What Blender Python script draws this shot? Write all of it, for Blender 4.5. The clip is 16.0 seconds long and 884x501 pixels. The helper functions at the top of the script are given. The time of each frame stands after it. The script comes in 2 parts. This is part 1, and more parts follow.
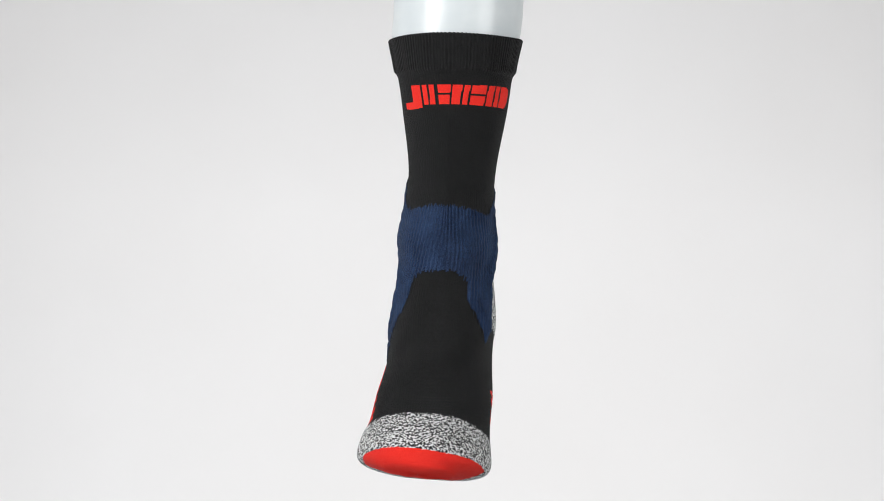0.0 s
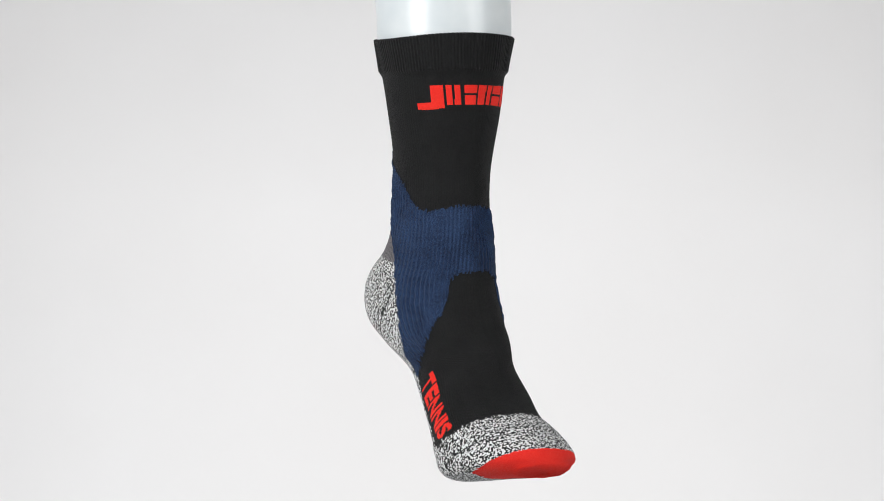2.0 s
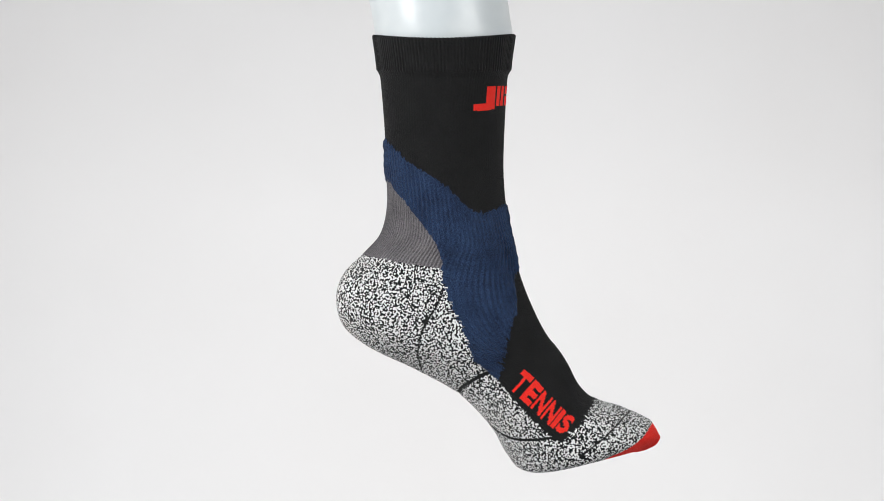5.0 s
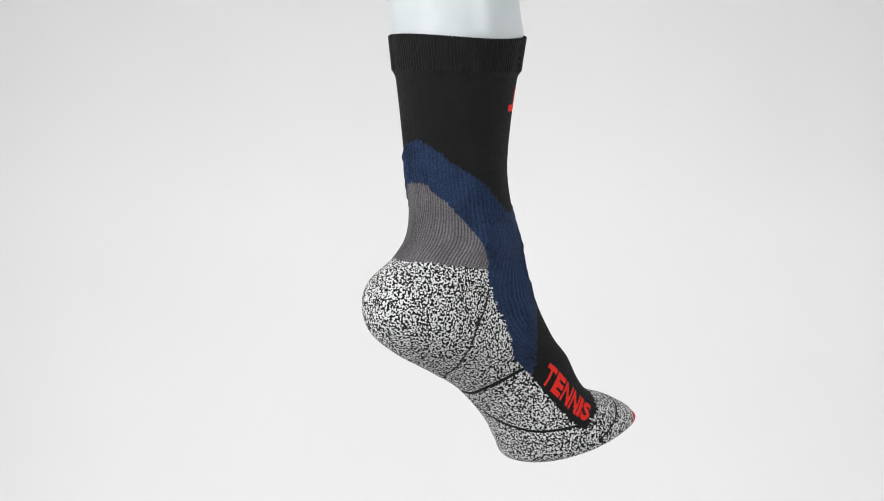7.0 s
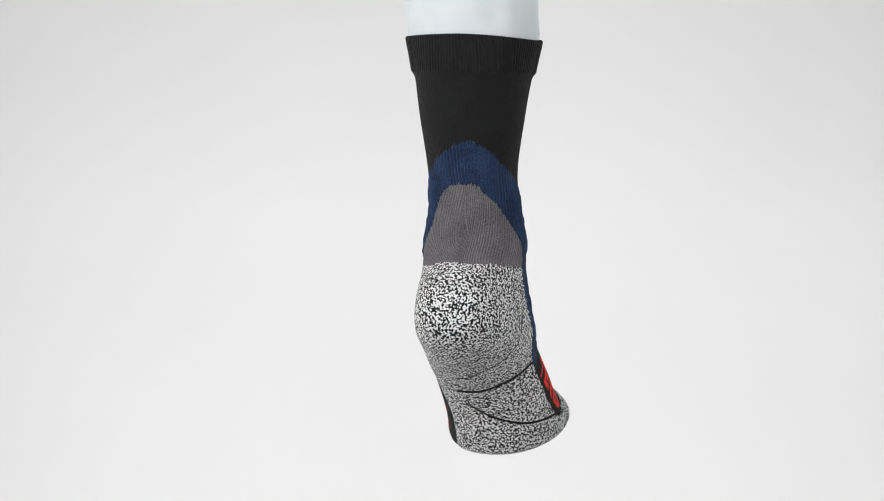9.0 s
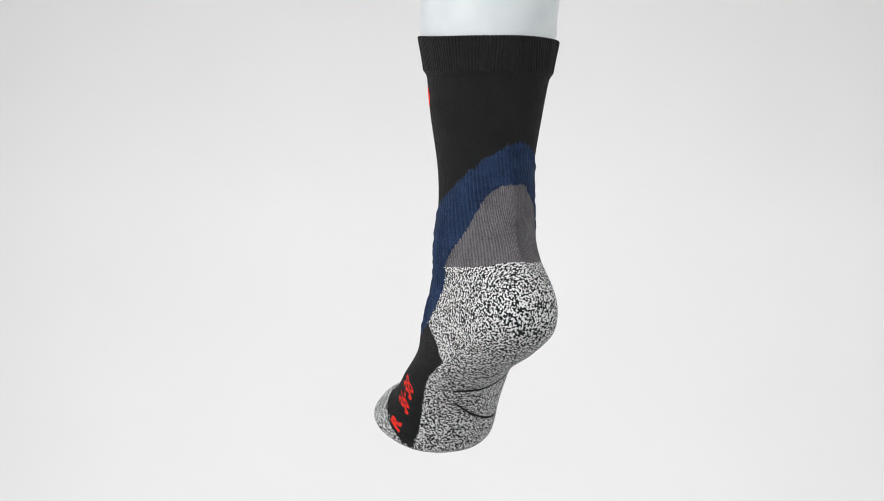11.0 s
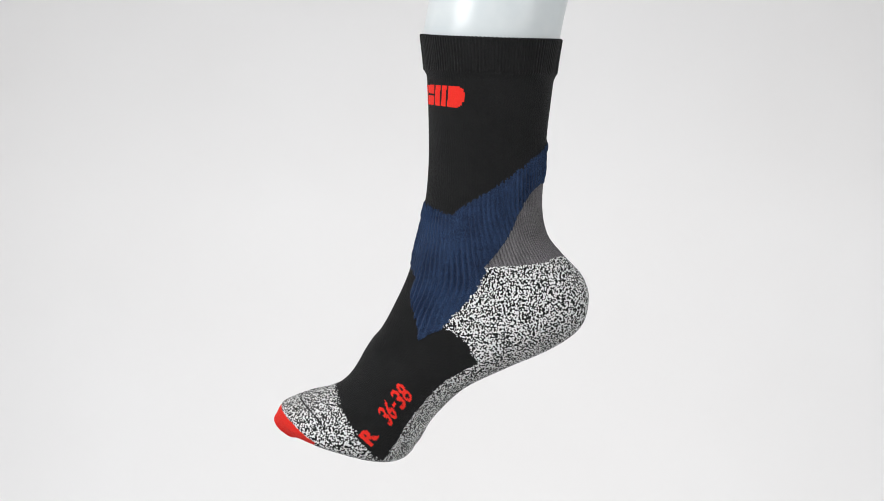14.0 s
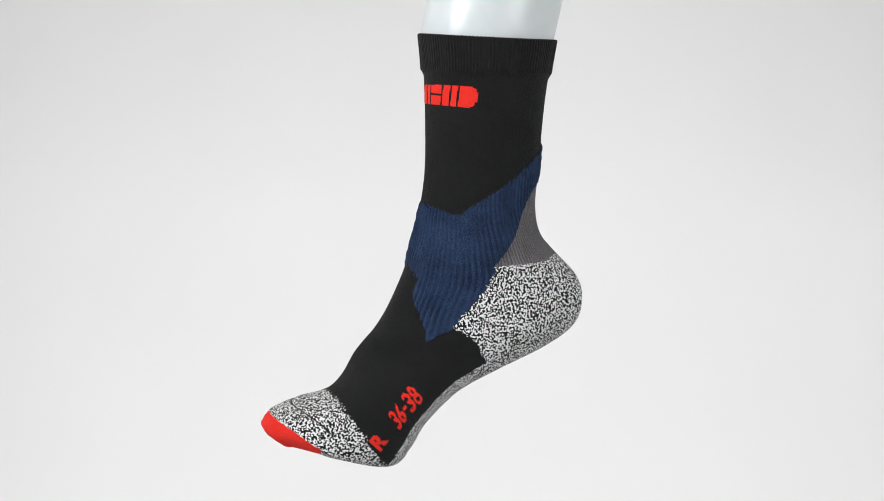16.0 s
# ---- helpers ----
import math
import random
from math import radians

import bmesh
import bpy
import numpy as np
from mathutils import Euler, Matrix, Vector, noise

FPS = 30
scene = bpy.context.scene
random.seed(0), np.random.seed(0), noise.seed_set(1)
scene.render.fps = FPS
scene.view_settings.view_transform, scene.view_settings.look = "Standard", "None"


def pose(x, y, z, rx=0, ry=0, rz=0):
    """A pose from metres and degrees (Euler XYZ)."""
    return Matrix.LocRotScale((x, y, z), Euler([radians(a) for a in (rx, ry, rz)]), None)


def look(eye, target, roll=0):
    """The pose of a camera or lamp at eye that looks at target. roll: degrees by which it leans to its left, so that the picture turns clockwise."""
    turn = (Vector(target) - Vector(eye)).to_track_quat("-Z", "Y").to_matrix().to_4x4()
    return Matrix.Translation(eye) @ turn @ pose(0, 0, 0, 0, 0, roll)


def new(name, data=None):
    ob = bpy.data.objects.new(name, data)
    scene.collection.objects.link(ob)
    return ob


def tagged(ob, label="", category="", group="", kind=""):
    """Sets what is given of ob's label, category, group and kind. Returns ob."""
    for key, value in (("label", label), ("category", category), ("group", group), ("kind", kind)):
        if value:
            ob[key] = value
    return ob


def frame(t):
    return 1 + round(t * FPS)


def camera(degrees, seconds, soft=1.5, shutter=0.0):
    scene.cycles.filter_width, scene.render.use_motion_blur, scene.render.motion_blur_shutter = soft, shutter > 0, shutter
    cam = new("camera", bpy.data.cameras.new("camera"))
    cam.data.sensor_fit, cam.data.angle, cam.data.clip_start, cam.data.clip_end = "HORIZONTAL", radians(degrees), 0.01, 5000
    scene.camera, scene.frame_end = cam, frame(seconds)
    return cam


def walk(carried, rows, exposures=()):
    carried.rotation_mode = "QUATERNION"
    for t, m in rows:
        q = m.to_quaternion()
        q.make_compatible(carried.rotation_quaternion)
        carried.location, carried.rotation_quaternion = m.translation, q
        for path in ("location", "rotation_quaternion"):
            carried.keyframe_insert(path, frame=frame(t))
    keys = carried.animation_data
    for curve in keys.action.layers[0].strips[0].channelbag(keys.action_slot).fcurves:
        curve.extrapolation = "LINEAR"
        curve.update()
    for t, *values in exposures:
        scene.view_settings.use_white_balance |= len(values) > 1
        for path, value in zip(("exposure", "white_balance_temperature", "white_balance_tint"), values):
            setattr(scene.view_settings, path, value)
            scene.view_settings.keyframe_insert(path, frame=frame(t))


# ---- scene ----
cam = camera(27.554, 16.0, soft=0.6)
AXIS_Z = 1.10                      # height of the sock's middle above the studio floor
EYE = pose(0.00370, -1.25553, 1.19650, 85.5777, -1.0268, 0.9148)
walk(cam, [(0.0, EYE), (16.0, EYE)])

# ---------------------------------------------------------------- light
world = bpy.data.worlds.new("studio_world")
world.use_nodes = True
world.node_tree.nodes["Background"].inputs[0].default_value = (1.0, 1.0, 1.0, 1)
world.node_tree.nodes["Background"].inputs[1].default_value = 0.15
scene.world = world


def softbox(name, eye, target, w, h, power, colour=(1, 1, 1)):
    data = bpy.data.lights.new(name, "AREA")
    data.shape, data.size, data.size_y, data.energy, data.color = "RECTANGLE", w, h, power, colour
    ob = new(name, data)
    ob.matrix_basis = look(eye, target)
    return ob


softbox("softbox_key", (-0.95, -0.85, 1.50), (0, 0, 1.1), 0.6, 0.9, 17.0, (1.0, 1.0, 1.0))
softbox("softbox_fill", (0.95, -0.80, 1.45), (0, 0, 1.1), 0.6, 0.9, 8.0, (1.0, 1.0, 1.0))
softbox("backdrop_light", (0, 0.5, 2.55), (0, 1.9, 0.6), 2.6, 0.5, 4, (1.0, 0.995, 0.995))
softbox("low_light", (0, 0.75, 0.25), (0, 2.1, 0.8), 2.6, 0.35, 18, (1.0, 0.995, 0.995))


# ---------------------------------------------------------------- materials
def material(name):
    m = bpy.data.materials.new(name)
    m.use_nodes = True
    return m, m.node_tree.nodes, m.node_tree.links, m.node_tree.nodes["Principled BSDF"]


def mathn(nodes, links, op, a, b=None, clamp=False):
    n = nodes.new("ShaderNodeMath")
    n.operation, n.use_clamp = op, clamp
    for i, v in enumerate((a, b)):
        if v is None:
            continue
        if isinstance(v, (int, float)):
            n.inputs[i].default_value = v
        else:
            links.new(v, n.inputs[i])
    return n.outputs[0]


def ramp(nodes, links, fac, stops):
    n = nodes.new("ShaderNodeValToRGB")
    n.color_ramp.elements[0].position, n.color_ramp.elements[0].color = stops[0][0], (*stops[0][1], 1)
    n.color_ramp.elements[1].position, n.color_ramp.elements[1].color = stops[-1][0], (*stops[-1][1], 1)
    for p, c in stops[1:-1]:
        n.color_ramp.elements.new(p).color = (*c, 1)
    links.new(fac, n.inputs[0])
    return n.outputs[0]


def noise_at(nodes, links, vec, scale, detail=2.0):
    n = nodes.new("ShaderNodeTexNoise")
    n.inputs["Scale"].default_value, n.inputs["Detail"].default_value = scale, detail
    links.new(vec, n.inputs["Vector"])
    return n.outputs[0]


def knit(name, dark, light, rib=0.0, rib_count=100, course=0.5, rough=0.85, fleck=None, hi=(0.45, 0.7), shade_depth=0.5, relief=0.8):
    """Knitted yarn: stitches run in courses round the sock and wales along it (UV = columns, rows of stitches)."""
    m, nodes, links, bsdf = material(name)
    uv = nodes.new("ShaderNodeUVMap")
    uv.uv_map = "stitches"
    co = nodes.new("ShaderNodeTexCoord").outputs["Object"]
    sep = nodes.new("ShaderNodeSeparateXYZ")
    links.new(uv.outputs[0], sep.inputs[0])
    u, v = sep.outputs[0], sep.outputs[1]
    tau = 2 * math.pi
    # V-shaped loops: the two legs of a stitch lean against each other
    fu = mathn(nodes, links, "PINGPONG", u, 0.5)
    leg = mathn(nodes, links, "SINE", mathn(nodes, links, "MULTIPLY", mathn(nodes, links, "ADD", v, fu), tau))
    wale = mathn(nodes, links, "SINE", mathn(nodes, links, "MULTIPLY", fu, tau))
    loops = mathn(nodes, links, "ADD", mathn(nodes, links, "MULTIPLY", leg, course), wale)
    grain = noise_at(nodes, links, co, 1500, 2)
    cloudy = noise_at(nodes, links, co, 60, 4)
    if fleck:
        speck = noise_at(nodes, links, co, fleck, 0.0)
        speck = mathn(nodes, links, "ADD", speck, mathn(nodes, links, "MULTIPLY", leg, 0.05))
        colour = ramp(nodes, links, speck, [(hi[0], dark), (0.5 * (hi[0] + hi[1]), [0.45 * (a + b) for a, b in zip(dark, light)]), (hi[1], light)])
    else:
        f = mathn(nodes, links, "ADD", mathn(nodes, links, "MULTIPLY", grain, 0.7), mathn(nodes, links, "MULTIPLY", cloudy, 0.3))
        colour = ramp(nodes, links, f, [(0.35, dark), (0.68, light)])
    # shade between the loops, painted into the yarn colour along with random grain
    shade_grain = mathn(nodes, links, "ADD", mathn(nodes, links, "MULTIPLY", loops, 0.3), grain)
    # the rib grooves are shaded in the colour too
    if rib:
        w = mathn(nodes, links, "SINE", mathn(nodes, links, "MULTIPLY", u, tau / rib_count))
        shade_grain = mathn(nodes, links, "ADD", shade_grain, mathn(nodes, links, "MULTIPLY", w, 0.3 * min(rib, 1.0)))
    loop_shade = nodes.new("ShaderNodeMix")
    loop_shade.data_type, loop_shade.blend_type = "RGBA", "MULTIPLY"
    loop_shade.inputs["Factor"].default_value = shade_depth
    links.new(colour, loop_shade.inputs["A"])
    links.new(ramp(nodes, links, shade_grain, [(0.2, (0.3, 0.3, 0.3)), (0.85, (1, 1, 1))]), loop_shade.inputs["B"])
    links.new(loop_shade.outputs["Result"], bsdf.inputs["Base Color"])
    height = mathn(nodes, links, "ADD", mathn(nodes, links, "MULTIPLY", loops, 0.25), mathn(nodes, links, "MULTIPLY", grain, 0.5))
    if rib:
        height = mathn(nodes, links, "ADD", height, mathn(nodes, links, "MULTIPLY", w, rib))
    bump = nodes.new("ShaderNodeBump")
    bump.inputs["Strength"].default_value, bump.inputs["Distance"].default_value = relief, 0.0006
    links.new(height, bump.inputs["Height"])
    links.new(bump.outputs[0], bsdf.inputs["Normal"])
    bsdf.inputs["Roughness"].default_value = rough
    bsdf.inputs["Specular IOR Level"].default_value = 0.25
    bsdf.inputs["Sheen Weight"].default_value = 0.03
    bsdf.inputs["Sheen Roughness"].default_value = 0.5
    return m


# each knit's colour carries some painted shade between its stitches
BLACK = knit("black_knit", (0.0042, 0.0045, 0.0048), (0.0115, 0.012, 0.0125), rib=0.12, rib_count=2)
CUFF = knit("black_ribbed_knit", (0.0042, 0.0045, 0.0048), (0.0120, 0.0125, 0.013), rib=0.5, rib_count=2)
BLUE = knit("navy_terry_knit", (0.0035, 0.010, 0.034), (0.032, 0.070, 0.165), rib=0.5, rib_count=3, shade_depth=0.7)
GREY = knit("grey_mesh_knit", (0.10, 0.096, 0.103), (0.27, 0.255, 0.27), rib=1.0, rib_count=2, shade_depth=0.85)
MELANGE = knit("black_white_melange_knit", (0.005, 0.006, 0.007), (0.78, 0.80, 0.80), fleck=800, hi=(0.485, 0.54), shade_depth=0.12, relief=0.2)
RED = knit("red_knit", (0.88, 0.020, 0.013), (0.97, 0.040, 0.024), shade_depth=0.12)

PLASTIC, nodes, links, bsdf = material("milky_plastic")
bsdf.inputs["Base Color"].default_value = (0.80, 0.84, 0.86, 1)
bsdf.inputs["Roughness"].default_value = 0.3
bsdf.inputs["Subsurface Weight"].default_value = 0.5
bsdf.inputs["Subsurface Radius"].default_value = (0.02, 0.02, 0.02)
bsdf.inputs["Coat Weight"].default_value = 0.15
bsdf.inputs["Coat Roughness"].default_value = 0.25
links.new(ramp(nodes, links, noise_at(nodes, links, nodes.new("ShaderNodeTexCoord").outputs["Object"], 30, 3), [(0.3, (0.66, 0.71, 0.73)), (0.7, (0.75, 0.79, 0.80))]), bsdf.inputs["Base Color"])

PAPER, nodes, links, bsdf = material("white_backdrop_paper")
links.new(ramp(nodes, links, noise_at(nodes, links, nodes.new("ShaderNodeTexCoord").outputs["Object"], 1.2, 3), [(0.3, (0.79, 0.785, 0.785)), (0.7, (0.83, 0.83, 0.835))]), bsdf.inputs["Base Color"])
bsdf.inputs["Roughness"].default_value = 0.95
bsdf.inputs["Specular IOR Level"].default_value = 0.1

PAINT, nodes, links, bsdf = material("white_wall_paint")
links.new(ramp(nodes, links, noise_at(nodes, links, nodes.new("ShaderNodeTexCoord").outputs["Object"], 3, 3), [(0.3, (0.70, 0.70, 0.70)), (0.7, (0.76, 0.76, 0.76))]), bsdf.inputs["Base Color"])
bsdf.inputs["Roughness"].default_value = 0.9


# ---------------------------------------------------------------- studio
def mesh_object(name, verts, faces, mat, parent=None, smooth=True):
    me = bpy.data.meshes.new(name)
    me.from_pydata(verts, [], faces)
    me.materials.append(mat)
    if smooth:
        me.polygons.foreach_set("use_smooth", [True] * len(me.polygons))
    me.update()
    ob = new(name, me)
    ob.parent = parent
    return ob


def backdrop():
    """Seamless paper: floor, a wide curve, and the upright sheet."""
    prof = [(-2.6, 0.004), (1.2, 0.004)]
    prof += [(1.2 + 1.0 * math.sin(a), 1.004 - 1.0 * math.cos(a)) for a in np.linspace(0.05, math.pi / 2, 24)]
    prof += [(2.2, 1.6), (2.2, 2.75)]
    xs = np.linspace(-2.4, 2.4, 13)
    verts = [(x, y, z) for y, z in prof for x in xs]
    n = len(xs)
    faces = [(i * n + j, i * n + j + 1, (i + 1) * n + j + 1, (i + 1) * n + j) for i in range(len(prof) - 1) for j in range(n - 1)]
    ob = mesh_object("backdrop", [(x, y, z) for x, y, z in verts], faces, PAPER)
    mod = ob.modifiers.new("thickness", "SOLIDIFY")
    mod.thickness, mod.offset = 0.002, -1
    tagged(ob, "seamless white paper studio backdrop with a curved sweep", "backdrop", kind="structure")


def slab(name, lo, hi, mat, label):
    x0, y0, z0 = lo
    x1, y1, z1 = hi
    v = [(x, y, z) for x in (x0, x1) for y in (y0, y1) for z in (z0, z1)]
    f = [(0, 1, 3, 2), (4, 6, 7, 5), (0, 4, 5, 1), (2, 3, 7, 6), (0, 2, 6, 4), (1, 5, 7, 3)]
    tagged(mesh_object(name, v, f, mat, smooth=False), label, name.split("_")[0], kind="structure")


backdrop()
slab("floor", (-2.6, -2.8, -0.1), (2.6, 2.5, 0.0), PAINT, "plain pale studio floor under the paper")
slab("ceiling", (-2.7, -2.9, 2.8), (2.7, 2.6, 2.9), PAINT, "plain white studio ceiling")
slab("wall_north", (-2.6, 2.4, 0.0), (2.6, 2.5, 2.8), PAINT, "plain white studio wall behind the backdrop")
slab("wall_south", (-2.6, -2.8, 0.0), (2.6, -2.7, 2.8), PAINT, "plain white studio wall")
slab("wall_west", (-2.7, -2.8, 0.0), (-2.6, 2.5, 2.8), PAINT, "plain white studio wall")
slab("wall_east", (2.6, -2.8, 0.0), (2.7, 2.5, 2.8), PAINT, "plain white studio wall")

# ---------------------------------------------------------------- the foot form
# Stations from the cuff's rim to the toe tip, in mm: front edge y, z; back edge y, z; middle x at
# the front and at the back; half width; squareness at the front and at the back; lean
STATIONS = np.array([
    [-33.16, 150.29, 65.16, 147.97, -9.65, -8.93, 47.47, 0.96, 1.06, 3.06],
    [-28.80, 124.72, 59.77, 123.11, -9.10, -9.52, 40.94, 0.96, 0.91, 2.29],
    [-27.32, 97.34, 56.01, 89.44, -9.29, -8.50, 36.48, 1.14, 0.98, 3.51],
    [-26.88, 57.19, 54.34, 56.66, -8.35, -11.01, 30.99, 1.33, 1.07, 1.10],
    [-30.04, 25.49, 53.09, 31.61, -9.36, -13.82, 31.08, 1.16, 1.21, -0.95],
    [-34.14, 5.60, 57.26, 12.22, -9.76, -14.97, 33.76, 0.93, 1.69, -3.41],
    [-37.49, -9.03, 68.21, -1.48, -10.72, -13.82, 33.56, 0.87, 1.61, -1.76],
    [-43.17, -25.55, 82.68, -17.34, -13.54, -13.33, 32.86, 0.78, 0.83, -0.79],
    [-51.12, -43.30, 87.25, -33.75, -13.92, -13.69, 34.94, 0.76, 0.68, -0.58],
    [-59.01, -56.94, 81.94, -52.19, -12.31, -15.24, 36.49, 0.76, 0.84, -3.81],
    [-64.72, -65.14, 62.82, -67.65, -10.56, -16.45, 35.25, 0.78, 1.19, -9.13],
    [-70.84, -75.05, 29.46, -83.31, -11.50, -14.10, 35.39, 0.84, 1.26, -11.91],
    [-81.51, -91.54, 0.39, -99.14, -12.01, -14.96, 38.52, 0.93, 1.17, -7.54],
    [-94.48, -101.87, -21.75, -121.99, -13.85, -15.53, 39.91, 1.07, 1.16, -4.20],
    [-113.68, -107.39, -33.00, -139.97, -14.51, -16.46, 42.05, 1.00, 1.03, -3.93],
    [-129.50, -114.60, -47.68, -151.38, -14.53, -15.44, 42.83, 1.00, 0.89, -5.25],
    [-134.30, -119.60, -81.54, -145.25, -14.44, -11.32, 36.71, 1.00, 0.65, -6.09],
    [-136.80, -124.00, -118.11, -136.65, -15.80, -12.82, 22.96, 0.90, 0.58, -3.07],
])


def spline(P, t):
    n = len(P)
    P = np.vstack([2 * P[0] - P[1], P, 2 * P[-1] - P[-2]])
    i = np.clip(np.floor(t).astype(int), 0, n - 2)
    f = (t - i)[:, None]
    a, b, c, d = P[i], P[i + 1], P[i + 2], P[i + 3]
    return 0.5 * (2 * b + (c - a) * f + (2 * a - 5 * b + 4 * c - d) * f ** 2 + (3 * b - 3 * c + d - a) * f ** 3)


def rings(K, u):
    """Points of the foot's surface: one ring for each row of K, at the angles u (0 front, pi/2 inner side, pi back)."""
    K, u = K[:, None, :], u[None, :]
    c, s = np.cos(u), np.sin(u)
    e = K[..., 7] * (1 + c) / 2 + K[..., 8] * (1 - c) / 2
    sx = np.sign(s) * np.maximum(np.abs(s), 1e-9) ** e
    x = (K[..., 4] + K[..., 5]) / 2 + (K[..., 4] - K[..., 5]) / 2 * c + K[..., 6] * sx
    dy, dz = K[..., 0] - K[..., 2], K[..., 1] - K[..., 3]
    c = c + K[..., 9] * sx * 2 / np.hypot(dy, dz)
    y = (K[..., 0] + K[..., 2]) / 2 + dy / 2 * c
    z = (K[..., 1] + K[..., 3]) / 2 + dz / 2 * c
    return np.stack([x, y, z], -1) / 1000


# Where the knitted panels meet: (angle round the sock, station along it)
BLUE_TOP = [(-3.316, 2.562), (-3.037, 2.391), (-2.793, 2.381), (-2.601, 2.471), (-2.269, 2.762), (-2.164, 2.852), (-1.885, 3.052), (-1.571, 3.332), (-1.344, 3.682), (-1.169, 3.912), (-0.995, 3.952), (-0.82, 3.892), (-0.506, 3.772), (-0.157, 3.742), (0.192, 3.752), (0.646, 3.862), (0.977, 4.032), (1.134, 4.082), (1.344, 3.842), (1.588, 3.632), (1.92, 3.332), (2.234, 3.032), (2.583, 2.752), (2.915, 2.541), (3.124, 2.421), (3.403, 2.381)]
GREY_TOP = [(1.606, 6.234), (1.85, 5.433), (2.147, 4.553), (2.409, 3.862), (2.67, 3.482), (2.827, 3.362), (2.932, 3.322), (3.578, 3.302), (3.613, 3.452), (3.787, 3.642), (4.014, 3.962), (4.241, 4.423), (4.485, 5.133), (4.712, 6.054)]
GREY_LOW = [(1.588, 6.524), (1.955, 6.424), (2.391, 6.264), (2.758, 6.084), (3.403, 6.114), (3.718, 6.124), (3.979, 6.154), (4.311, 6.194), (4.712, 6.254)]
INSTEP_TOP = [(-1.833, 11.277), (-1.623, 10.856), (-1.257, 9.986), (-0.942, 8.865), (-0.785, 8.255), (-0.646, 7.825), (-0.541, 7.354), (-0.506, 7.024), (-0.489, 6.564), (-0.401, 6.374), (-0.262, 6.214), (-0.087, 6.144), (0.157, 6.144), (0.419, 6.434), (0.541, 6.664), (0.541, 7.304), (0.593, 7.514), (0.75, 8.005), (0.908, 8.845), (0.977, 9.656), (1.047, 9.305), (1.187, 8.875), (2.601, 8.705)]
SOLE_OUTER = [(5.673, -1.553), (6.294, -1.553), (7.124, -1.455), (7.725, -1.405), (8.445, -1.385), (9.005, -1.43), (9.936, -1.606), (10.376, -1.745), (10.826, -1.833), (11.467, -1.885), (12.317, -1.902), (12.788, -1.868), (13.158, -1.85), (13.668, -1.815), (13.938, -1.763), (17.8, -1.755)]        # station, angle
SOLE_INNER = [(5.673, 1.606), (6.514, 1.588), (7.064, 1.484), (7.534, 1.414), (7.985, 1.326), (8.345, 1.257), (8.875, 1.204), (8.925, 1.292), (9.315, 1.414), (9.866, 1.571), (10.296, 1.693), (10.676, 1.902), (10.926, 1.885), (11.287, 1.885), (11.597, 1.92), (12.107, 2.059), (12.497, 2.129), (12.878, 2.199), (13.438, 2.286), (14.178, 2.339), (14.689, 2.391), (15.079, 2.443), (17.8, 2.42)]
TOE_CAP = [(-1.763, 13.928), (-1.588, 13.738), (-1.361, 13.518), (-1.047, 13.288), (-0.785, 13.048), (-0.506, 12.918), (-0.052, 12.858), (0.227, 12.888), (0.541, 12.998), (0.908, 13.318), (1.274, 13.688), (1.606, 14.068), (1.885, 14.519), (2.321, 14.959)]
TOE_TIP = [(-3.386, 16.43), (-2.932, 16.39), (-2.67, 16.2), (-2.251, 16.1), (-1.95, 15.9), (-1.833, 15.75), (-1.431, 15.799), (-0.96, 15.529), (-0.541, 15.239), (-0.122, 15.309), (0.279, 15.439), (0.646, 15.479), (0.96, 15.569), (1.344, 15.799), (1.623, 15.879), (1.955, 16.28), (2.339, 16.39), (2.723, 16.21), (3.316, 16.44)]
SOLE_LINES = [(1.5, [(4.79, 7.2), (4.71, 7.8), (4.53, 8.55), (4.30, 9.4), (3.97, 10.2), (3.6, 10.75), (3.1, 11.17), (2.76, 11.3)]),
              (2.6, [(2.618, 12.067), (2.862, 12.037), (3.142, 11.977), (3.351, 11.887), (3.56, 11.737), (3.979, 11.387), (4.433, 10.976)]),
              (1.8, [(2.723, 12.507), (3.054, 12.788), (3.421, 13.048), (3.752, 13.318), (4.084, 13.468), (4.433, 13.578)]),
              (1.25, [(-1.763, 14.749), (-1.466, 14.539), (-1.274, 14.428), (-0.96, 14.238), (-0.611, 14.108), (-0.262, 14.128), (0.122, 14.238), (0.576, 14.268), (0.995, 14.388), (1.257, 14.609)])]
WORDS = [("TENNIS", [(-1.835, 11.587), (-1.643, 13.628), (-1.189, 13.188), (-1.364, 10.916)]),
         ("36-38", [(2.007, 13.398), (1.833, 12.247), (1.292, 11.737), (1.536, 12.948)]),
         ("R", [(2.025, 14.509), (1.972, 13.868), (1.658, 13.598), (1.71, 14.238)])]
CUFF_END = 1.003
PITCH_U, PITCH_V = 260, 0.85       # stitches round the sock; mm from course to course


def tween(points, x):
    p = np.array(sorted(points))
    return np.interp(x, p[:, 0], p[:, 1])


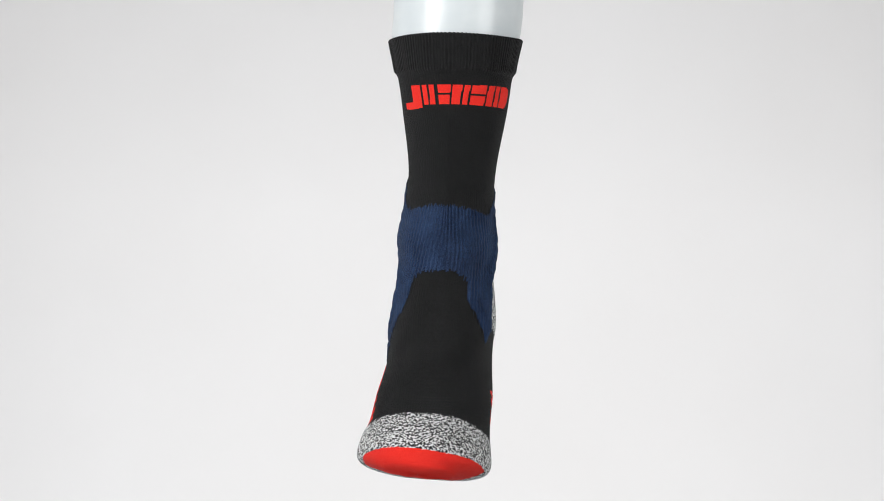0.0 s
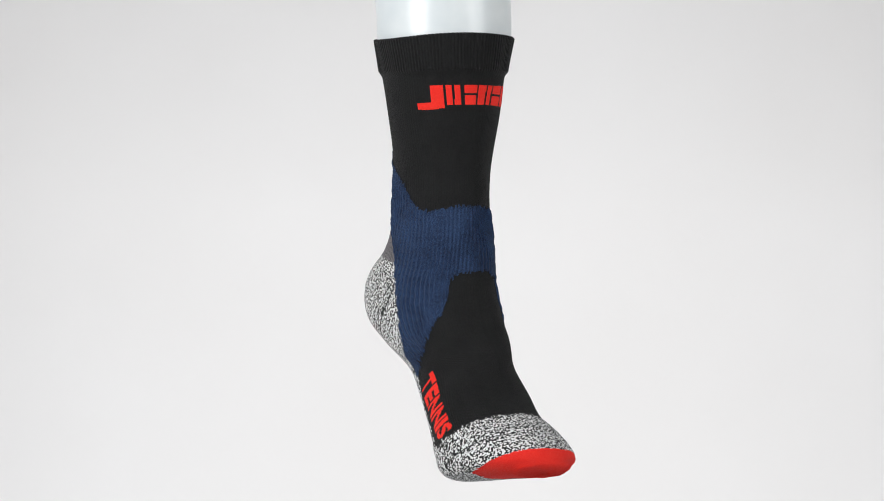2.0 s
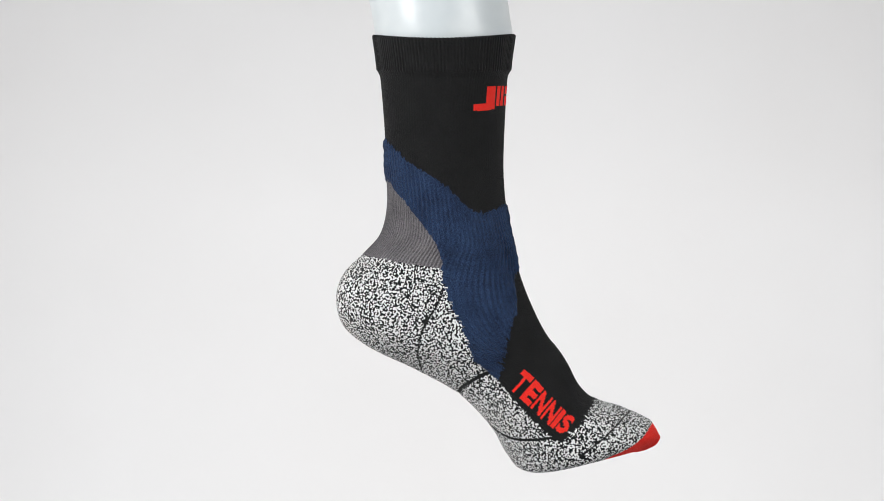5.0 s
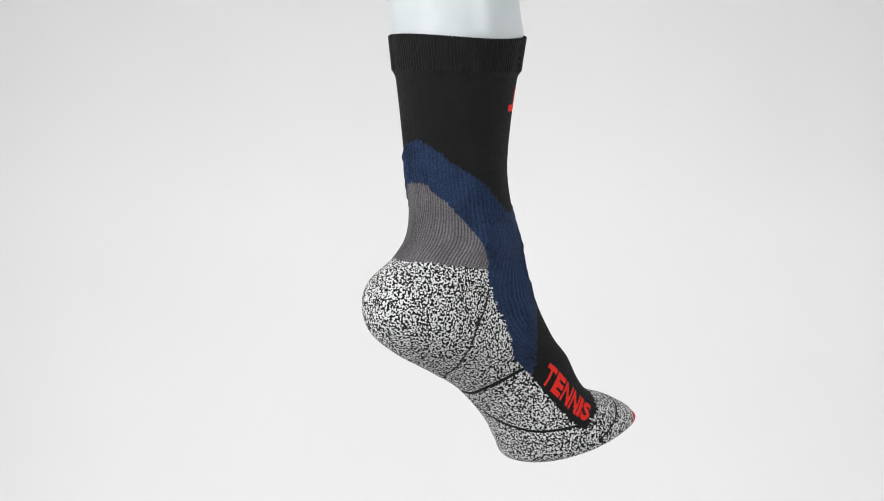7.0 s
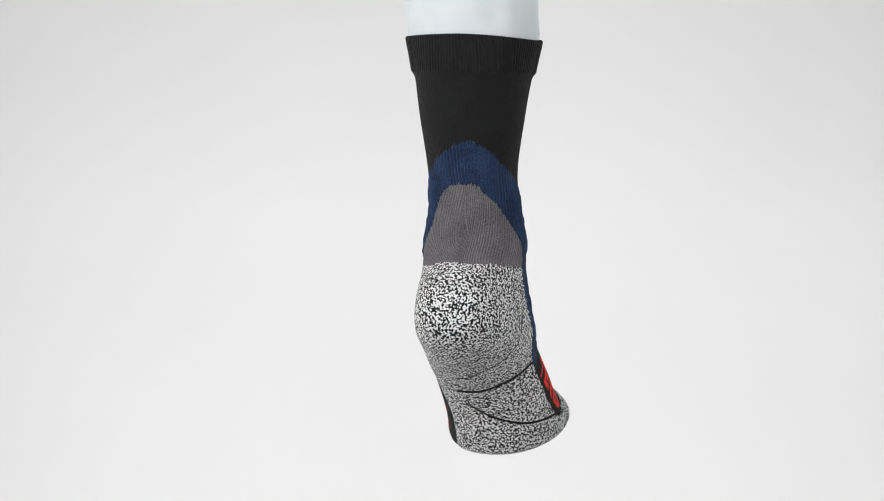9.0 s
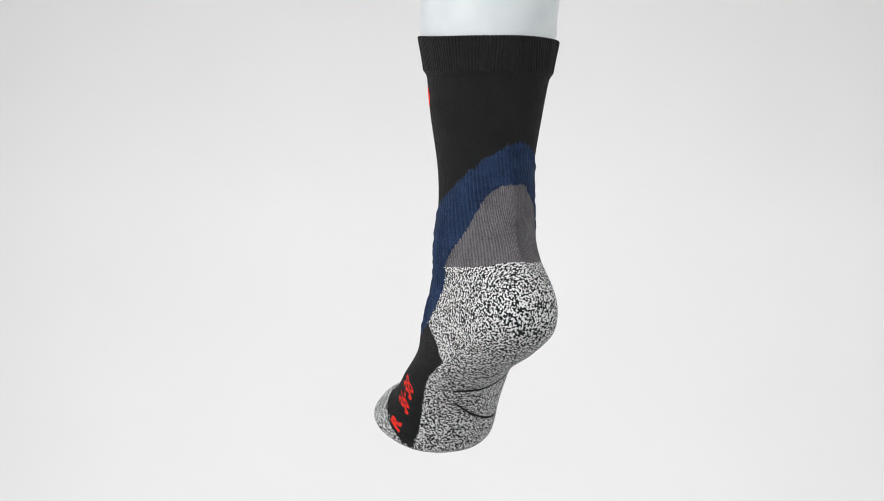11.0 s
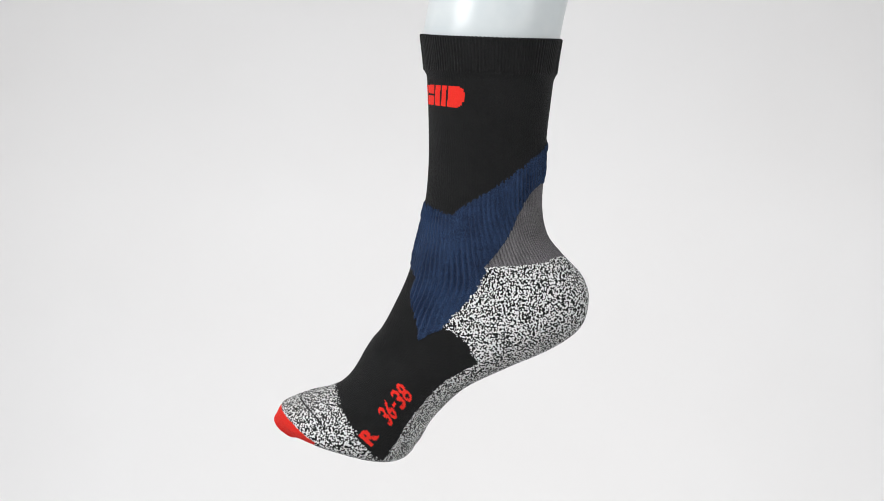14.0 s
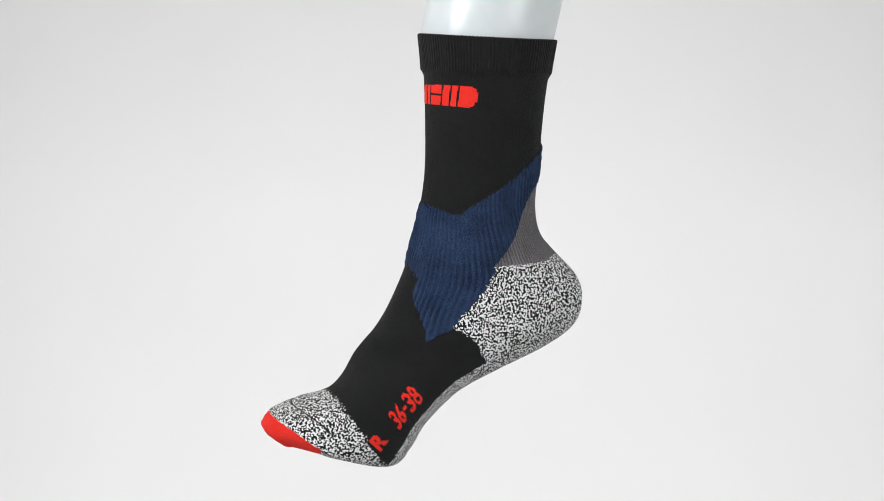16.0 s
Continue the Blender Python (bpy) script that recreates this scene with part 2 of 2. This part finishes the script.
def body_grid(ns=760, nu=440):
    """The worn sock as a fine grid: points, station and angle of each row and column, and mm along it."""
    t = np.linspace(0.06, len(STATIONS) - 1, 1200)
    P = rings(spline(STATIONS, t), np.array([0, 0.5, 1, 1.5]) * math.pi)
    step = np.linalg.norm(np.diff(P, axis=0), axis=2).mean(1)
    along = np.concatenate([[0], np.cumsum(step)]) * 1000
    ts = np.interp(np.linspace(0, along[-1], ns), along, t)
    u = np.arange(nu) / nu * 2 * math.pi
    V = rings(spline(STATIONS, ts), u)
    # the cuff's edge dips at both sides of the leg
    V[..., 2] -= (0.0029 - 0.0009 * np.sin(u))[None] * (np.clip(1 - ts / 2, 0, 1) ** 1.5)[:, None] * np.sin(u)[None] ** 2
    # the toe closes in a rounded cap
    c = V[-1].mean(0)
    way = np.array([0.0, -0.82, -0.57])
    cap = []
    for a in np.linspace(0, 1, 15)[1:]:
        phi = a * math.pi / 2
        cap.append(c + (V[-1] - c) * max(math.cos(phi), 0.02) + way * 0.0045 * math.sin(phi))
    V = np.concatenate([V, np.array(cap)])
    ts = np.concatenate([ts, ts[-1] + np.arange(1, 15) * 0.05])
    mm = np.concatenate([np.linspace(0, along[-1], ns), along[-1] + np.arange(1, 15) * 0.9])
    return V, ts, u, mm


def normals(V):
    du = np.roll(V, -1, 1) - np.roll(V, 1, 1)
    dv = np.gradient(V, axis=0)
    n = np.cross(dv, du)
    n /= np.linalg.norm(n, axis=2, keepdims=True) + 1e-12
    if (n * (V - V.mean(1, keepdims=True))).sum() < 0:
        n = -n
    return n


def blur(a, times):
    for _ in range(times):
        a = (a + np.roll(a, 1, 1) + np.roll(a, -1, 1)) / 3
        b = np.concatenate([a[:1], a, a[-1:]])
        a = (b[:-2] + b[1:-1] + b[2:]) / 3
    return a


def glyph(char, bold):
    """Triangles of one built-in letter, scaled to the unit square."""
    data = bpy.data.curves.new("glyph", "FONT")
    data.body, data.offset, data.resolution_u = char, bold, 4
    ob = new("glyph", data)
    bpy.context.view_layer.update()
    me = bpy.data.meshes.new_from_object(ob.evaluated_get(bpy.context.evaluated_depsgraph_get()))
    me.calc_loop_triangles()
    co = np.array([v.co[:2] for v in me.vertices])
    tri = np.array([t.vertices for t in me.loop_triangles])
    bpy.data.objects.remove(ob)
    bpy.data.curves.remove(data)
    bpy.data.meshes.remove(me)
    lo, hi = co.min(0), co.max(0)
    return ((co - lo) / np.maximum(hi - lo, 1e-6))[tri], (hi - lo)


def inside(tris, p):
    hit = np.zeros(len(p), bool)
    for a, b, c in tris:
        d1 = (b[0] - a[0]) * (p[:, 1] - a[1]) - (b[1] - a[1]) * (p[:, 0] - a[0])
        d2 = (c[0] - b[0]) * (p[:, 1] - b[1]) - (c[1] - b[1]) * (p[:, 0] - b[0])
        d3 = (a[0] - c[0]) * (p[:, 1] - c[1]) - (a[1] - c[1]) * (p[:, 0] - c[0])
        hit |= ((d1 >= 0) & (d2 >= 0) & (d3 >= 0)) | ((d1 <= 0) & (d2 <= 0) & (d3 <= 0))
    return hit


V, TS, UU, MM = body_grid()
NS, NU = V.shape[:2]
# the middle of each quad; angles from -pi to pi with 0 at the shin
SQ = np.repeat(((TS[:-1] + TS[1:]) / 2)[:, None], NU, 1)
UQ = np.repeat((UU + math.pi / NU)[None, :], NS - 1, 0)
UQ = np.where(UQ > math.pi, UQ - 2 * math.pi, UQ)
BACK = UQ % (2 * math.pi)
rng = np.random.default_rng(4)
ragged = np.repeat(rng.normal(0, 0.022, (1, NU // 2)), 2, 1)      # a stitch more or less in each wale
ragged_rows = np.repeat(rng.normal(0, 0.012, (NS // 2 + 1, 1)), 2, 0)[:NS - 1]

ZONES = ["leg", "cuff", "ankle_band", "achilles_panel", "instep", "heel", "sole", "toe_cap", "toe_tip", "sole_line"]
Z = {n: i for i, n in enumerate(ZONES)}
zone = np.full(SQ.shape, Z["leg"])
zone[SQ < CUFF_END] = Z["cuff"]
zone[SQ > tween(BLUE_TOP, UQ) + ragged] = Z["ankle_band"]
front = (UQ > tween([(s, a) for s, a in SOLE_OUTER], SQ) + ragged_rows) & (UQ < tween([(s, a) for s, a in SOLE_INNER], SQ) + ragged_rows)
zone[front & (SQ > tween(INSTEP_TOP, UQ) + ragged * 2)] = Z["instep"]
behind = (BACK > 1.58) & (BACK < 4.70)
low = SQ > tween(GREY_LOW, BACK) + ragged
zone[behind & ~low & (SQ > tween(GREY_TOP, BACK) + ragged)] = Z["achilles_panel"]
zone[~front & (SQ > 5.9) & (low | (SQ > 6.3))] = Z["heel"]
zone[(zone == Z["heel"]) & (SQ > 10.6)] = Z["sole"]
zone[(zone == Z["instep"]) & (SQ > tween(TOE_CAP, UQ) + ragged * 2)] = Z["toe_cap"]
zone[(SQ > 14.3) & (zone == Z["sole"])] = Z["toe_cap"]
zone[(SQ > 15.2) & (zone == Z["instep"])] = Z["toe_cap"]
toe_wave = 0.04 * np.sin(BACK * 7 + 0.6) * np.exp(-((BACK - math.pi) / 1.1) ** 2)
zone[SQ > tween(TOE_TIP, UQ) + ragged + toe_wave] = Z["toe_tip"]

# black yarn lines laid across the sole and the toe cap
MID = (V[:-1] + V[1:]) / 2
MID = (MID + np.roll(MID, -1, 1)) / 2
line_zone = []
for width, pts in SOLE_LINES:
    p = np.array(pts)
    a = np.linspace(0, len(p) - 1, 160)
    q = spline(p, a)
    path = np.array([rings(spline(STATIONS, q[k:k + 1, 1]), q[k:k + 1, 0])[0, 0] for k in range(len(q))])
    rows = (SQ[:, 0] > q[:, 1].min() - 0.8) & (SQ[:, 0] < q[:, 1].max() + 0.8)
    near = np.full(SQ.shape, 9.0)
    for c in path:
        d = ((MID[rows] - c) ** 2).sum(2)
        near[rows] = np.minimum(near[rows], d)
    line_zone.append(near < (width / 2000) ** 2)
for m in line_zone:
    ZONES.append("sole_line")
    zone[m & ((zone == Z["sole"]) | (zone == Z["heel"]) | (zone == Z["toe_cap"]))] = len(ZONES) - 1


def patch_coords(corners):
    """Across and up (0 to 1) of every quad in a patch given by base start, base end, top end, top start."""
    c = np.array(corners)
    src = np.array([[0, 0, 1], [1, 0, 1], [1, 1, 1], [0, 1, 1]], float)
    m = np.linalg.lstsq(src, c, rcond=None)[0]
    ab = (np.stack([UQ, SQ], -1) - m[2]) @ np.linalg.inv(m[:2])
    near = ((ab > -0.6) & (ab < 1.6)).all(2)
    p, q = np.stack([UQ, SQ], -1)[near], ab[near]
    for _ in range(6):
        x, y = q[:, :1], q[:, 1:]
        f = c[0] * (1 - x) * (1 - y) + c[1] * x * (1 - y) + c[2] * x * y + c[3] * (1 - x) * y - p
        fx = (c[1] - c[0]) * (1 - y) + (c[2] - c[3]) * y
        fy = (c[3] - c[0]) * (1 - x) + (c[2] - c[1]) * x
        det = fx[:, 0] * fy[:, 1] - fx[:, 1] * fy[:, 0]
        q = q - np.stack([(f[:, 0] * fy[:, 1] - f[:, 1] * fy[:, 0]) / det, (fx[:, 0] * f[:, 1] - fx[:, 1] * f[:, 0]) / det], -1)
    ab[near] = q
    return ab


NARROW = {"I": 0.42, "-": 0.6}
STITCHES = {"TENNIS": np.array([10, 16]), "36-38": np.array([8, 13]), "R": np.array([10, 10])}
for text, corners in WORDS:
    ab = patch_coords(corners)
    total = sum(NARROW.get(ch, 1.0) for ch in text)
    start = 0.0
    for ch in text:
        w = NARROW.get(ch, 1.0)
        tris, size = glyph(ch, 0.022 if ch in "368-" else 0.042)
        cell = np.stack([(ab[..., 0] * total - start - 0.07 * w) / (0.88 * w), ab[..., 1]], -1)
        start += w
        if ch == "-":
            cell[..., 1] = (cell[..., 1] - 0.42) / 0.16
        box = (cell > 0).all(2) & (cell < 1).all(2)
        cell = (np.floor(cell * STITCHES[text]) + 0.5) / STITCHES[text]        # whole stitches
        idx = np.argwhere(box)
        hit = inside(tris, cell[box])
        ZONES.append("letter")
        zone[idx[hit][:, 0], idx[hit][:, 1]] = len(ZONES) - 1

# the red mark on the shin: a hook, plain bars with slots, and a rounded end
ab = patch_coords([(-0.89, 1.881), (1.379, 1.871), (1.396, 1.381), (-0.89, 1.401)])
A, Bv = (np.floor(ab[..., 0] * 64) + 0.5) / 64, (np.floor(ab[..., 1] * 18) + 0.5) / 18
BARS = [(0.05, 0.135), (0.16, 0.205), (0.225, 0.27), (0.29, 0.40), (0.415, 0.50), (0.52, 0.56), (0.58, 0.70), (0.725, 0.775), (0.795, 0.84), (0.86, 1.0)]
SLOTS = {3: [(0.29, 0.40, 0.46, 0.58)], 6: [(0.58, 0.70, 0.46, 0.58)]}
for k, (a0, a1) in enumerate(BARS):
    bar = (A > a0) & (A < a1) & (Bv > 0.0) & (Bv < 1.0)
    if k == 0:
        bar |= (A > -0.06) & (A < a1) & (Bv < 0.16) & (Bv > -0.2 + 0.9 * np.abs(A - 0.03))
    if k == len(BARS) - 1:
        bar &= (A < 0.93) | (((A - 0.93) / 0.07) ** 2 + ((Bv - 0.5) / 0.5) ** 2 < 1)
    for b0, b1, c0, c1 in SLOTS.get(k, ()):
        bar &= ~((A > b0) & (A < b1) & (Bv > c0) & (Bv < c1))
    ZONES.append("logo_bar")
    zone[bar & (zone == Z["leg"])] = len(ZONES) - 1

# thickness of each knit over the form, in mm
THICK = {"leg": 0.0, "cuff": 0.7, "ankle_band": 1.1, "achilles_panel": 0.1, "instep": 0.0, "heel": 0.25, "sole": 0.2, "toe_cap": 0.8, "toe_tip": 0.3,
         "sole_line": -0.5, "logo_bar": 0.2, "letter": 0.2}
thick = np.array([THICK[n] for n in ZONES])[zone]
thick = np.where(zone == Z["cuff"], 0.2 + 1.7 * SQ / CUFF_END, thick)
thick += 1.3 * np.clip(1 - (SQ - CUFF_END) / 0.13, 0, 1) * (SQ >= CUFF_END)        # the cuff eases into the leg
thick = np.concatenate([thick, thick[-1:]])
thick = blur((thick + np.roll(thick, 1, 1)) / 2, 2)
N = normals(V)
uu, ss = np.meshgrid(UU, TS)
mm2 = np.repeat(MM[:, None], NU, 1)
band = blur((np.concatenate([zone, zone[-1:]]) == Z["ankle_band"]).astype(float), 3)
cuffm = blur((np.concatenate([zone, zone[-1:]]) == Z["cuff"]).astype(float), 2)
instep = blur((np.concatenate([zone, zone[-1:]]) == Z["instep"]).astype(float), 3)
wrinkle = sum(np.sin(mm2 * f + a * np.sin(uu * k + p) + p) for f, a, k, p in ((0.42, 2.0, 2, 0.4), (0.61, 1.6, 3, 2.1), (0.87, 2.4, 1, 4.0), (0.30, 1.2, 5, 1.0))) / 4
waves = np.sin(uu * 78 + 1.6 * np.sin(mm2 * 0.09 + uu * 2)) * (0.6 + 0.4 * np.sin(uu * 3 + mm2 * 0.06))
relief = band * ((0.40 + 0.45 * np.exp(-((uu - 1.0) / 0.9) ** 2)) * waves + 0.5 * wrinkle) + 0.16 * cuffm * np.sin(uu * 110)
relief += 0.05 * instep * np.sin(mm2 * 1.9)
toes = blur((np.concatenate([zone, zone[-1:]]) == Z["toe_tip"]).astype(float), 6)
relief += toes * 0.05 * np.sin(uu * 110)
relief += toes * 0.18 * np.sin(V[..., 0] * 1000 / 13 * 2 * math.pi) * (0.5 - 0.5 * np.cos(uu))
tucks = np.exp(-((uu - 1.95) / 0.32) ** 2 - ((ss - 1.75) / 0.55) ** 2) + 0.6 * np.exp(-((uu - 4.75) / 0.5) ** 2 - ((ss - 2.0) / 0.8) ** 2)
relief += 0.2 * tucks * np.sin(mm2 * 2.6) * (0.5 + 0.5 * np.sin(uu * 55 + 2.1 * np.floor(mm2 * 0.41)))
slow = 0.35 * np.sin(uu * 3 + ss * 0.9) * np.sin(ss * 1.7 + 1) + 0.18 * np.sin(uu * 7 - ss * 2.3)
V[..., 2] += 0.00035 * np.sin(uu * 110) * np.exp(-mm2 / 1.5)        # the ribs scallop the cuff's edge
V = V + N * ((thick + relief + slow * 0.5)[..., None] / 1000)

RUN = np.concatenate([np.zeros((1, NU)), np.cumsum(np.linalg.norm(np.diff(V, axis=0), axis=2), 0)]) * 1000    # mm of yarn courses down each wale

MATERIAL = {"leg": BLACK, "cuff": CUFF, "ankle_band": BLUE, "achilles_panel": GREY, "instep": BLACK, "heel": MELANGE, "sole": MELANGE, "toe_cap": MELANGE,
            "toe_tip": RED, "sole_line": BLACK, "logo_bar": RED, "letter": RED}
LABELS = {"cuff": "black ribbed cuff", "ankle_band": "padded navy blue ankle band", "achilles_panel": "fine grey ribbed panel above the heel",
          "heel": "black and white melange heel", "sole": "black and white melange sole", "toe_cap": "black and white melange toe cap",
          "toe_tip": "bright red toe tip", "sole_line": "thin black line", "logo_bar": "plain red knitted bar", "letter": "red knitted letter"}


def sock_part(k, parent):
    """One knitted panel: the quads of one zone, with the stitch grid as UV."""
    i, j = np.nonzero(zone == k)
    if not len(i):
        return None
    j1 = (j + 1) % NU
    quads = np.stack([i * NU + j, (i + 1) * NU + j, (i + 1) * NU + j1, i * NU + j1], 1)
    ids, local = np.unique(quads, return_inverse=True)
    local = local.reshape(-1, 4)
    me = bpy.data.meshes.new(ZONES[k])
    me.from_pydata(V.reshape(-1, 3)[ids].tolist(), [], local.tolist())
    uv = me.uv_layers.new(name="stitches")
    su = PITCH_U / NU
    us = np.stack([j, j, j + 1, j + 1], 1) * su
    vs = np.stack([RUN[i, j], RUN[i + 1, j], RUN[i + 1, j1], RUN[i, j1]], 1) / PITCH_V
    uv.data.foreach_set("uv", np.stack([us, vs], -1).ravel())
    me.polygons.foreach_set("use_smooth", [True] * len(me.polygons))
    me.materials.append(MATERIAL[ZONES[k]])
    me.update()
    ob = new(ZONES[k], me)
    ob.parent = parent
    tagged(ob, LABELS.get(ZONES[k], ""))
    return ob


sock = new("sock")
tagged(sock, "black sports sock with navy ankle band and grey melange foot", "sock")
panels = {}
for k in range(len(ZONES)):
    if k < len(Z):
        panels[ZONES[k]] = sock_part(k, sock)
lines = [k for k in range(len(Z), len(ZONES)) if ZONES[k] == "sole_line"]
for k in range(len(Z), len(ZONES)):
    carrier = {"letter": "instep", "logo_bar": "leg", "sole_line": "sole"}[ZONES[k]]
    if lines and k == lines[0]:
        carrier = "heel"
    if lines and k == lines[-1]:
        carrier = "toe_cap"
    sock_part(k, panels[carrier])

# the rolled rim and the inside of the cuff
rim = []
for row, up, out in ((0, 0.0, 0.0), (0, 0.0006, -0.0005), (0, 0.0008, -0.0010), (1, 0.0, -0.0016), (5, 0.0, -0.0018), (14, 0.0, -0.0018)):
    rim.append(V[row] + N[row] * out + np.array([0, 0, up]))
rim = np.array(rim)
faces = [(i * NU + j, i * NU + (j + 1) % NU, (i + 1) * NU + (j + 1) % NU, (i + 1) * NU + j) for i in range(len(rim) - 1) for j in range(NU)]
tagged(mesh_object("cuff_rim", rim.reshape(-1, 3).tolist(), faces, BLACK, panels["cuff"]), "folded black edge of the cuff")


def mannequin():
    """The hollow-looking plastic leg inside the sock, one plain form that runs up out of sight."""
    n = 72
    u = np.arange(n) / n * 2 * math.pi
    t = np.linspace(0.0, len(STATIONS) - 1.2, 70)
    K = spline(STATIONS, t)
    R = rings(K, u)
    R = R - normals(R) * 0.0021
    top = R[0]
    up = []
    for h, g, back in ((0.42, 1.26, 0.052), (0.34, 1.24, 0.045), (0.26, 1.19, 0.036), (0.18, 1.13, 0.027), (0.11, 1.075, 0.018), (0.06, 1.035, 0.0105), (0.03, 1.012, 0.0055), (0.012, 1.002, 0.0022)):
        c = top.mean(0)
        ring = c + (top - c) * np.array([g, g, 1]) + np.array([0.001, back, h])
        ring[:, 2] = ring[:, 2].mean() * min(h / 0.1, 1) + ring[:, 2] * (1 - min(h / 0.1, 1))
        up.append(ring)
    R = np.concatenate([np.array(up), R])
    m = len(R)
    verts = R.reshape(-1, 3).tolist() + [R[0].mean(0).tolist(), R[-1].mean(0).tolist()]
    faces = [(i * n + j, (i + 1) * n + j, (i + 1) * n + (j + 1) % n, i * n + (j + 1) % n) for i in range(m - 1) for j in range(n)]
    faces += [(m * n, j, (j + 1) % n) for j in range(n)] + [(m * n + 1, (m - 1) * n + (j + 1) % n, (m - 1) * n + j) for j in range(n)]
    ob = mesh_object("mannequin_leg", verts, faces, PLASTIC)
    return tagged(ob, "milky white glossy plastic mannequin leg inside the sock", "mannequin")


leg_form = mannequin()


def motions():
    turn = [(0, -4.94), (0.5, 4.15), (1, 13.15), (1.5, 21.57), (2, 31.15), (2.5, 41.12), (3, 50.52), (3.5, 61.34), (4, 71.94), (6.5, 119.47), (7, 128.76), (7.5, 137.34), (8, 146.78), (8.5, 156.75), (9, 165.05), (11.5, 213.72), (12, 224.1), (12.5, 234.61), (13, 245.08), (13.5, 253.65), (14, 261.1), (14.5, 267.83), (15, 273.2), (15.5, 276.81), (16, 279.19)]
    rows = [(t, pose(0, 0, AXIS_Z, 0, 0, a)) for t, a in turn]
    walk(sock, rows)
    walk(leg_form, rows)


motions()
